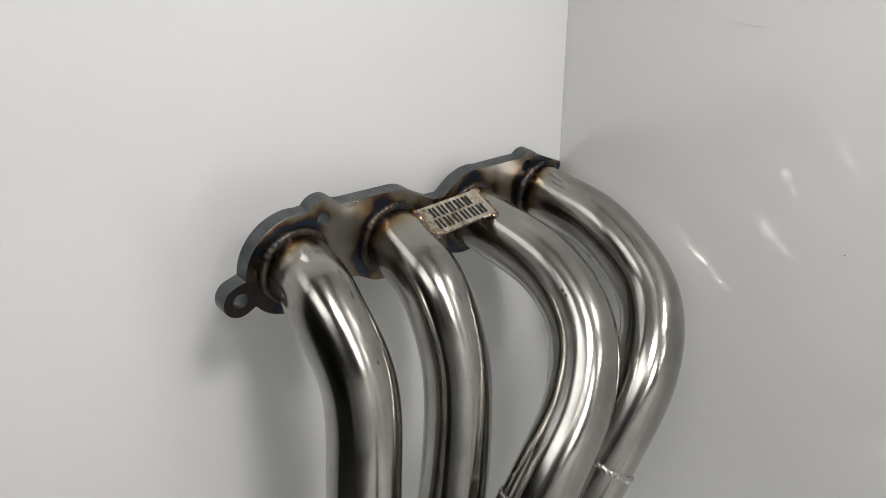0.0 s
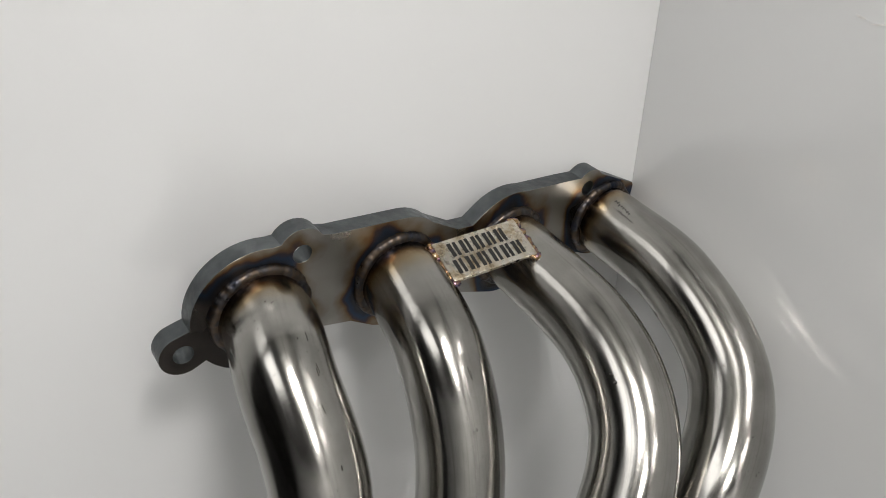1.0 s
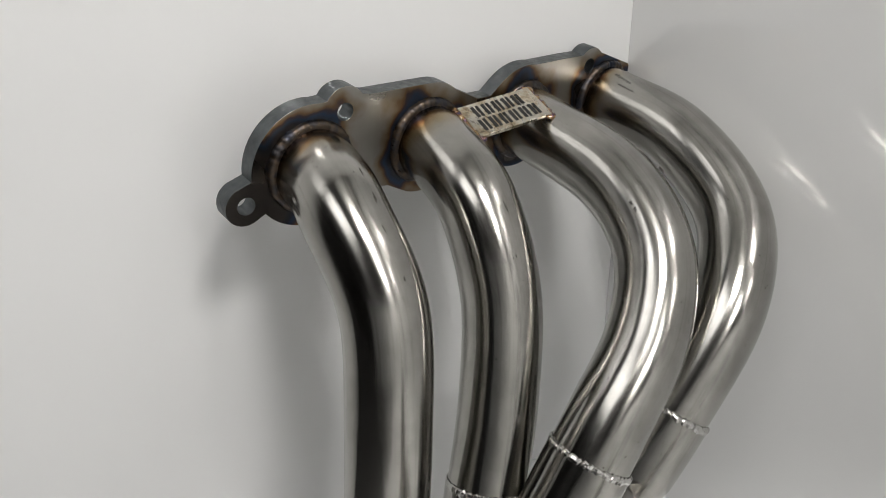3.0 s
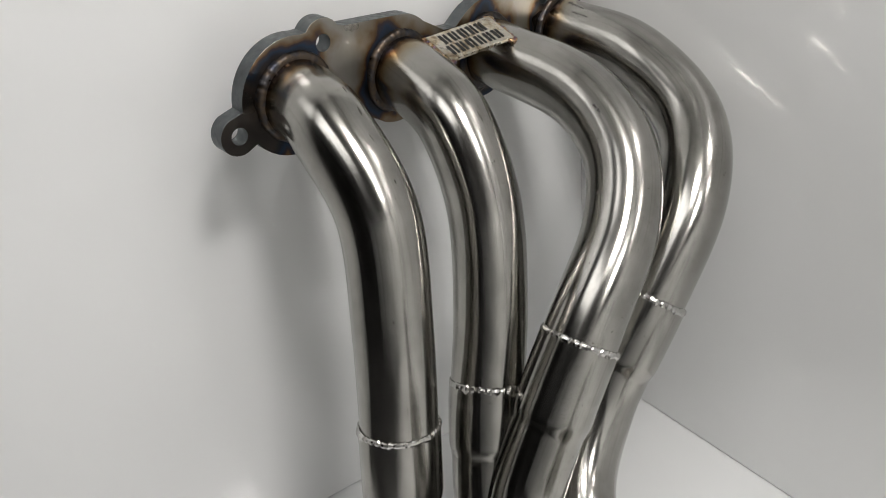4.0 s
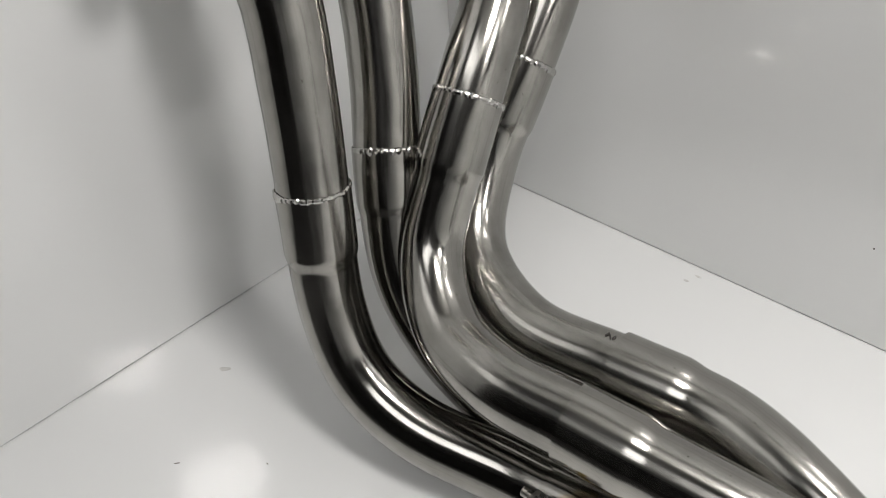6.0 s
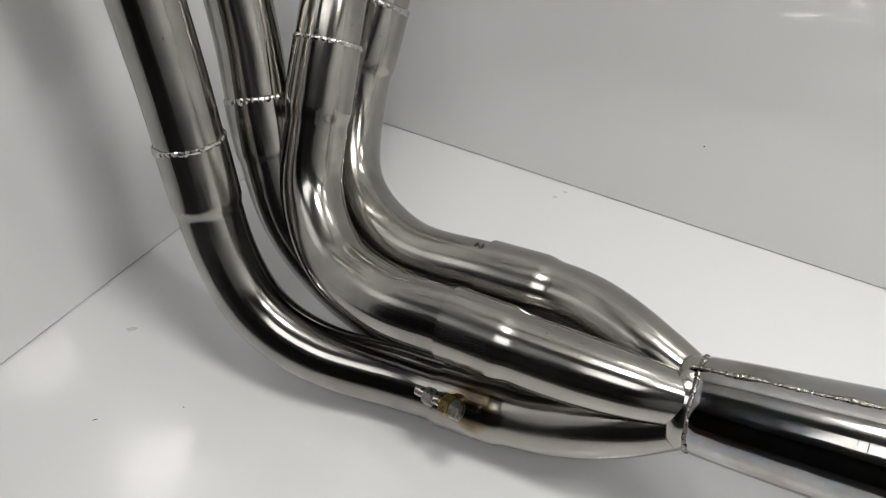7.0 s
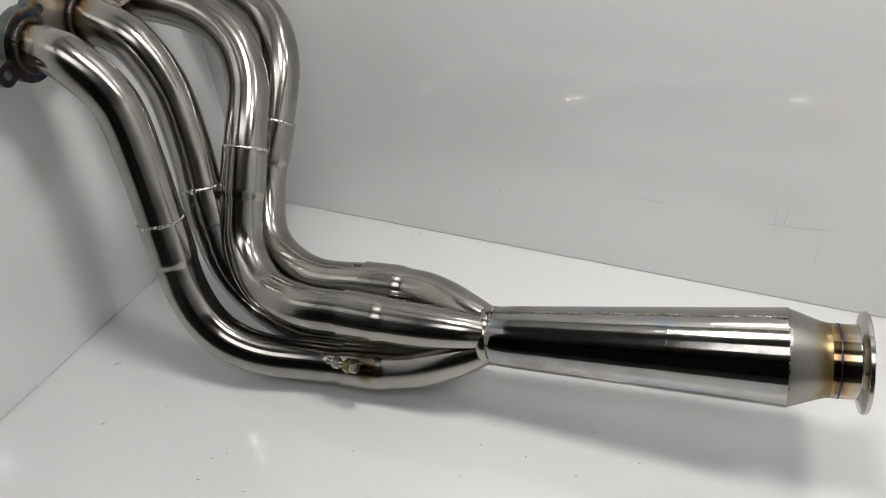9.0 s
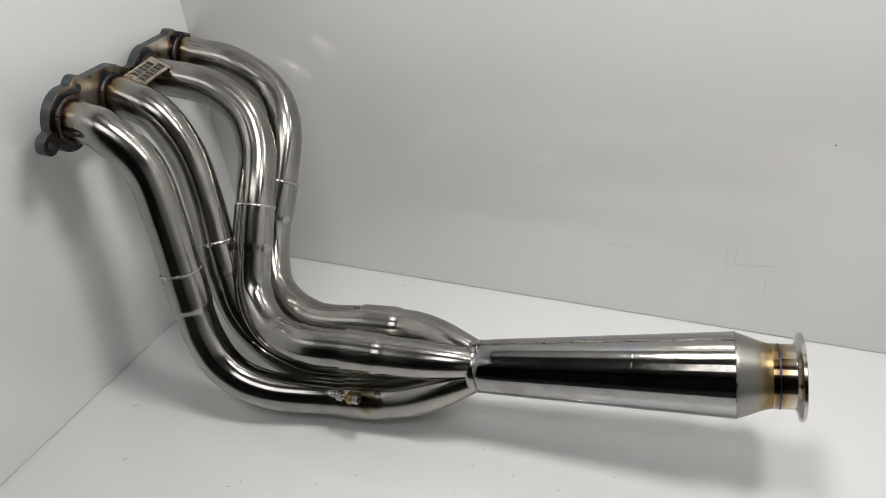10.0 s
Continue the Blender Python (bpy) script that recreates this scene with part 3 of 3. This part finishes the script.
# lengthwise seam along the top of the cone
seam = bmesh.new()
rnd = random.Random(5)
SEAM_DIR = (Vector((0, 0.10, 1)) - AXIS * Vector((0, 0.10, 1)).dot(AXIS)).normalized()
SEAM_SIDE = AXIS.cross(SEAM_DIR)
count = 210
rings = []
for i in range(count + 1):
    f = i / count
    r = 0.0262 + 0.0121 * f
    w = 0.0013 * (1.06, 1.0, 0.86)[i % 3] * (1.0 + 0.8 * noise.noise(Vector((i * 0.07, 0.0, 4.0))) + rnd.uniform(-0.10, 0.10))
    c = AXIS_A + AXIS * (LEN * f) + SEAM_DIR * (r - 0.0001) + SEAM_SIDE * (0.0012 * noise.noise(Vector((i * 0.05, 3.0, 1.0))) + rnd.uniform(-0.00015, 0.00015))
    rings.append([seam.verts.new(c + SEAM_SIDE * w * 1.25 * math.cos(h) + SEAM_DIR * w * 0.75 * math.sin(h) + AXIS * 0.0005 * math.sin(h)) for h in (2 * math.pi * x / 8 for x in range(8))])
for a, c in zip(rings, rings[1:]):
    for x in range(8):
        seam.faces.new((a[x], a[(x + 1) % 8], c[(x + 1) % 8], c[x]))
part("seam_weld", seam, WELD_GREY, collector, "uneven lengthwise weld seam", False)

# head flange
FLANGE_POSE = Matrix.Translation(FLANGE_O) @ Matrix((FU, FV, FLANGE_N)).transposed().to_4x4()


def arc(cx, cy, r, a0, a1, n):
    return [(cx + r * math.cos(radians(a0 + (a1 - a0) * i / n)), cy + r * math.sin(radians(a0 + (a1 - a0) * i / n))) for i in range(n + 1)]


mm = 0.001
outline = (arc(-55, -37, 10.5, 120, 290, 14) + arc(-20, -24, 32, 218, 292, 8) + [(12, -44), (28, -46)] + arc(52, -24, 31, 250, 292, 6) + [(84, -49), (98, -49)]
           + arc(127, -25, 31, 252, 290, 6) + [(160, -46), (176, -43)] + arc(205, -22, 27.5, 240, 405, 22) + arc(184, 1, 11.5, 40, 140, 8) + [(162, 8.5)]
           + arc(127, -25, 33.5, 80, 128, 8) + [(98, -6), (88, -6)] + arc(54, -18, 26, 50, 90, 6) + [(30, 8), (14, 8)] + arc(-1, 2, 12, 35, 150, 10) + arc(-20, -24, 32, 82, 182, 16))
bm = bmesh.new()
loops = [outline] + [arc(cx, cy, 4.6, 0, 345, 23) for cx, cy in ((-55, -37), (-1, 1), (183, 1))]
edges = []
for lp in loops:
    vs = [bm.verts.new((x * mm, y * mm, 0.0)) for x, y in lp]
    edges += [bm.edges.new((vs[i], vs[(i + 1) % len(vs)])) for i in range(len(vs))]
bmesh.ops.triangle_fill(bm, use_beauty=True, edges=edges)
top = bm.faces[:]
ext = bmesh.ops.extrude_face_region(bm, geom=top)
for v in ext["geom"]:
    if isinstance(v, bmesh.types.BMVert):
        v.co.z -= 0.010
bmesh.ops.recalc_face_normals(bm, faces=bm.faces[:])
for f in bm.faces:
    f.material_index = 0 if abs(f.normal.z) > 0.5 else 1
flange = part("head_flange", bm, [FLANGE, FLANGE_EDGE], manifold, "thick blued steel head flange with bolt holes")
flange.matrix_basis = FLANGE_POSE
bev = flange.modifiers.new("edge", "BEVEL")
bev.width, bev.segments, bev.limit_method, bev.angle_limit = 0.0007, 2, "ANGLE", radians(50)

# name plate bridging the two middle pipes; its raised words are plain blocks
PC = Vector((0.046, -0.130, 0.3295))
PX = (Vector((0.034, -0.108, 0.335)) - Vector((0.039, -0.156, 0.333))).normalized()
PD = Vector((0.019, 0.004, -0.0095))
PD = (PD - PX * PD.dot(PX)).normalized()
PZ = PX.cross(-PD).normalized()
PLATE_POSE = Matrix.Translation(PC) @ Matrix((PX, -PD, PZ)).transposed().to_4x4()
plate = part("name_plate", box(bmesh.new(), -0.025, -0.0118, -0.0012, 0.025, 0.0118, 0.0012, 0.0005), PLATE, manifold, "small welded steel plate with two rows of black marks")
plate.matrix_basis = PLATE_POSE
for row, (count, y, h, x0, x1) in enumerate(((5, 0.0050, 0.0080, -0.0190, 0.0160), (6, -0.0048, 0.0080, -0.0210, 0.0210))):
    for i in range(count):
        w = (x1 - x0) / count
        bm = bmesh.new()
        for g0, g1 in ((0.12, 0.40), (0.58, 0.80)):
            box(bm, x0 + w * (i + g0), y - h / 2, 0.0012, x0 + w * (i + g1), y + h / 2, 0.00155)
        part("mark", bm, STAMP, plate, smooth=False)

# sensor bolt and nut on the lower runner
BO = Vector((0.328, -0.274, 0.053))
BD = Vector((0.0250, -0.0010, 0.0018)).normalized()


def hexagon(bm, h0, h1, r):
    return lathe(bm, [(h0, r * 0.86), (h0 + 0.0006, r), (h1 - 0.0006, r), (h1, r * 0.86), (h1, 0.0002), (h0, 0.0002)], BO, BD, 6, closed=True)


bolt = part("bolt", hexagon(bmesh.new(), -0.004, 0.003, 0.0058), ZINC, manifold, "zinc hexagon bolt", False)
threads = [(-0.030 + 0.0005 * i, 0.0030 if i % 2 else 0.0025) for i in range(54)]
part("thread", lathe(bmesh.new(), [(-0.030, 0.0002)] + threads, BO, BD, 20), ZINC, bolt)
part("nut", hexagon(bmesh.new(), -0.023, -0.0165, 0.0056), ZINC, manifold, "zinc hexagon nut", False)
part("boss", hexagon(bmesh.new(), -0.010, -0.0042, 0.0068), BRASSY, manifold, "yellow-tinted threaded boss", False)
tab = bmesh.new()
box(tab, -0.0030, -0.0055, -0.0165, 0.0030, 0.0055, 0.0030, 0.0008)
holder = part("clamp_tab", tab, BRASSY, manifold, "heat-yellowed clamp tab on the sleeve")
holder.matrix_basis = Matrix.Translation(BO - BD * 0.0071) @ Matrix((BD, Vector((0, 0.68, 0.73)), BD.cross(Vector((0, 0.68, 0.73))))).transposed().to_4x4()


# ---------------------------------------------------------------- specks, smears and scratches on the boards
def blot(name, spots, mat, parent, plane, label, size=1.0):
    """Flat crumbs on a board: (a, b, length, width, turn) with a, b in the board's plane."""
    for i, (a, c, ln, wd, turn) in enumerate(spots):
        bm = bmesh.new()
        rnd = random.Random(i * 13 + len(spots))
        n = 10
        lo, hi = [], []
        for k in range(n):
            q = 2 * math.pi * k / n
            r = rnd.uniform(0.75, 1.1)
            x, y = size * ln / 2 * r * math.cos(q), size * wd / 2 * r * math.sin(q)
            t = radians(turn)
            x, y = x * math.cos(t) - y * math.sin(t), x * math.sin(t) + y * math.cos(t)
            for ring, h in ((lo, 0.00004), (hi, 0.00022)):
                ring.append(bm.verts.new((a + x, c + y, h) if plane == "z" else (a + x, -h, c + y)))
        bm.faces.new(hi)
        for k in range(n):
            bm.faces.new((lo[k], lo[(k + 1) % n], hi[(k + 1) % n], hi[k]))
        bmesh.ops.recalc_face_normals(bm, faces=bm.faces[:])
        part(name, bm, mat, parent, label)


SMEAR = matte("grey_smear", (0.60, 0.59, 0.57), 0.5, 250.0)
FAINT = matte("faint_scratch", (0.69, 0.675, 0.655), 0.5, 250.0)
BLACK_SPECK = matte("black_speck", (0.05, 0.045, 0.04), 0.6, 300.0)
blot("crumb", [(0.097, -0.379, 0.006, 0.0012, 50), (0.225, -0.375, 0.005, 0.0010, 20), (0.235, -0.366, 0.004, 0.0010, -20), (0.227, -0.398, 0.005, 0.0012, 35),
               (0.273, -0.394, 0.004, 0.0010, 10), (0.333, -0.381, 0.003, 0.0010, 0), (0.311, -0.346, 0.003, 0.0008, 40), (0.364, -0.306, 0.0025, 0.0010, 0),
               (0.143, -0.340, 0.0025, 0.0012, 0), (0.445, -0.315, 0.002, 0.0010, 0), (0.455, -0.255, 0.003, 0.0009, 0)], GRIME, floor, "z", "", 0.75)
blot("speck", [(0.541, -0.232, 0.0020, 0.0016, 0), (0.492, -0.2775, 0.0020, 0.0016, 0), (0.4505, -0.2785, 0.0020, 0.0015, 0), (0.585, -0.251, 0.0024, 0.0014, 0),
               (0.344, -0.324, 0.0020, 0.0015, 0), (0.538, -0.282, 0.0020, 0.0014, 0), (0.477, -0.271, 0.0014, 0.0010, 0)], BLACK_SPECK, floor, "z", "", 0.65)
blot("smear", [(0.053, -0.312, 0.011, 0.0040, 40), (0.267, -0.010, 0.006, 0.0025, 0), (0.262, -0.020, 0.005, 0.0025, 0)], SMEAR, floor, "z", "")
blot("speck", [(0.372, 0.078, 0.0016, 0.0014, 0), (0.739, 0.244, 0.0020, 0.0016, 0), (0.230, 0.334, 0.0009, 0.0008, 0)], BLACK_SPECK, wall_back, "y", "")
blot("scratch", [(0.531, 0.098, 0.012, 0.0008, -4), (0.546, 0.0965, 0.020, 0.0006, -6), (0.672, 0.092, 0.046, 0.0007, 2), (0.700, 0.0945, 0.024, 0.0009, 4),
                 (0.658, 0.100, 0.0007, 0.040, 2), (0.667, 0.103, 0.0007, 0.030, -3), (0.702, 0.066, 0.0006, 0.030, 2)],
     FAINT, wall_back, "y", "")


# ---------------------------------------------------------------- marks on the pipes, tack welds on the name plate
def dashes(at, normal, along, count, length, wide, gap, seed, skew=0.5):
    """A short row of stamped strokes lying on a pipe."""
    rnd = random.Random(seed)
    n, t = Vector(normal).normalized(), Vector(along).normalized()
    t = (t - n * t.dot(n)).normalized()
    w = n.cross(t)
    bm = bmesh.new()
    for i in range(count):
        c = Vector(at) + t * gap * (i - count / 2) + w * rnd.uniform(-0.3, 0.3) * length
        q = rnd.uniform(-skew, skew)
        d, e = (w * math.cos(q) + t * math.sin(q)) * length * rnd.uniform(0.35, 0.6), (t * math.cos(q) - w * math.sin(q)) * wide / 2
        base = [c + d + e, c - d + e, c - d - e, c + d - e]
        lo = [bm.verts.new(p - n * 0.0006) for p in base]
        hi = [bm.verts.new(p + n * (0.00035 if skew > 0.2 else 0.00012)) for p in base]
        bm.faces.new(hi)
        for k in range(4):
            bm.faces.new((lo[k], lo[(k + 1) % 4], hi[(k + 1) % 4], hi[k]))
    bmesh.ops.recalc_face_normals(bm, faces=bm.faces[:])
    return bm


INK = matte("stamp_shadow", (0.06, 0.055, 0.05), 0.6, 300.0)
for i, (at, normal, along, count, length, wide, gap) in enumerate((
        ((0.1698, -0.1858, 0.1948), (-0.01, -0.84, 0.54), (0.85, 0.2, 0.1), 4, 0.0030, 0.0004, 0.0016),
        ((0.0745, -0.1003, 0.3186), (0.19, -0.38, 0.9), (0.98, 0.1, -0.17), 9, 0.0016, 0.0004, 0.0016),
        ((0.0324, -0.0323, 0.3291), (0.19, -0.46, 0.87), (0.97, 0.06, -0.23), 8, 0.0015, 0.0003, 0.0018),
        ((0.2957, -0.1913, 0.1010), (-0.07, 0.13, 0.99), (0.99, 0.11, 0.05), 3, 0.0030, 0.0007, 0.0022),
        ((0.2646, -0.2774, 0.0204), (0.23, -0.93, -0.28), (0.96, 0.27, -0.08), 1, 0.0020, 0.0012, 0.001),
        ((0.1262, -0.1062, 0.2966), (0.31, -0.62, 0.72), (0.83, -0.18, -0.53), 2, 0.0020, 0.0005, 0.004)
        )):
    part("stamp_mark", dashes(at, normal, along, count, length, wide, gap, i + 3), INK, manifold, "small dark stamped marks")

SCUFF = plain_metal("scuffed_steel", (0.17, 0.16, 0.145), 0.4)
# fine scratches and pits drawn out with the length of the pipes, and one wide patch
for i, (at, normal, tube, count, length, wide, gap) in enumerate((
        ((0.0856, -0.2330, 0.3318), (0.40, 0.45, 0.80), (0.90, -0.04, -0.42), 1, 0.0055, 0.0003, 0.001),
        ((0.0978, -0.2327, 0.3234), (0.56, 0.46, 0.69), (0.75, 0.07, -0.66), 2, 0.0060, 0.0003, 0.0008),
        ((0.1103, -0.2345, 0.3129), (0.69, 0.31, 0.66), (0.66, 0.11, -0.74), 1, 0.0050, 0.0003, 0.001),
        ((0.1239, -0.2330, 0.2951), (0.80, 0.30, 0.51), (0.53, 0.04, -0.85), 1, 0.0030, 0.0006, 0.001),
        ((0.1028, -0.1666, 0.3035), (0.80, 0.15, 0.59), (0.59, 0.01, -0.81), 2, 0.0070, 0.0003, 0.0007),
        ((0.1152, -0.1694, 0.2831), (0.89, 0.02, 0.45), (0.45, -0.03, -0.89), 2, 0.0020, 0.0005, 0.0016),
        ((0.1571, -0.0497, 0.2622), (0.63, -0.26, 0.73), (0.46, -0.63, -0.63), 2, 0.0030, 0.0006, 0.0012),
        ((0.1632, -0.0587, 0.2526), (0.69, -0.33, 0.65), (0.35, -0.63, -0.69), 3, 0.0028, 0.0005, 0.0011),
        # short wide dark patch low on pipe 4
        ((0.0768, -0.0378, 0.2854), (-0.19, -0.88, -0.42), (0.90, 0.01, -0.43), 1, 0.0055, 0.0035, 0.001),
        ((0.1466, -0.1260, 0.2611), (-0.11, -0.82, 0.55), (0.43, -0.54, -0.72), 1, 0.0020, 0.0012, 0.001),
        ((0.1326, -0.1118, 0.2839), (0.13, -0.84, 0.53), (0.72, -0.29, -0.64), 1, 0.0014, 0.0010, 0.001),
        ((0.1404, -0.2793, 0.1540), (0.21, -0.96, 0.21), (0.16, -0.18, -0.97), 5, 0.0022, 0.0003, 0.0011)
        )):
    part("scratch", dashes(at, normal, Vector(normal).cross(Vector(tube)), count, length * 0.7, wide * 0.75, gap, i + 50, 0.08), SCUFF, manifold, "fine dark scratches, pits and one wide patch on the steel")

TACK = tinted_metal("tinted_tack_weld", 260.0, 0.24, 500.0, 0.5,
                    [(0.32, (0.06, 0.08, 0.16)), (0.44, (0.22, 0.13, 0.16)), (0.54, (0.42, 0.27, 0.12)), (0.68, (0.55, 0.47, 0.36))])
for side in (-1, 1):
    rnd = random.Random(40 + side)
    for i in range(7):
        y = -0.0112 + 0.0224 * i / 6
        bm = bmesh.new()
        m = Matrix.Translation((side * (0.0243 + rnd.uniform(-0.0008, 0.0014)), y, -0.0006 + rnd.uniform(-0.0006, 0.0003))) @ Matrix.Rotation(rnd.uniform(-0.6, 0.6), 4, "Z") @ Matrix.Diagonal((rnd.uniform(1.1, 1.9), rnd.uniform(1.0, 1.5), rnd.uniform(0.6, 0.8), 1))
        bmesh.ops.create_icosphere(bm, subdivisions=2, radius=0.0023, matrix=m)
        for v in bm.verts:
            v.co += v.co.normalized() * 0.0005 * noise.noise(v.co * 700 + Vector((i, side, 0)))
        part("tack_weld", bm, TACK, plate, "blue and brown tinted tack weld")
FAINTER = matte("pale_rub", (0.90, 0.885, 0.865), 0.25, 400.0)
blot("rub_mark", [(0.121, 0.4480, 0.006, 0.0012, -10), (0.130, 0.4465, 0.009, 0.0009, 5), (0.150, 0.4470, 0.022, 0.0006, -3)], FAINTER, wall_back, "y", "")
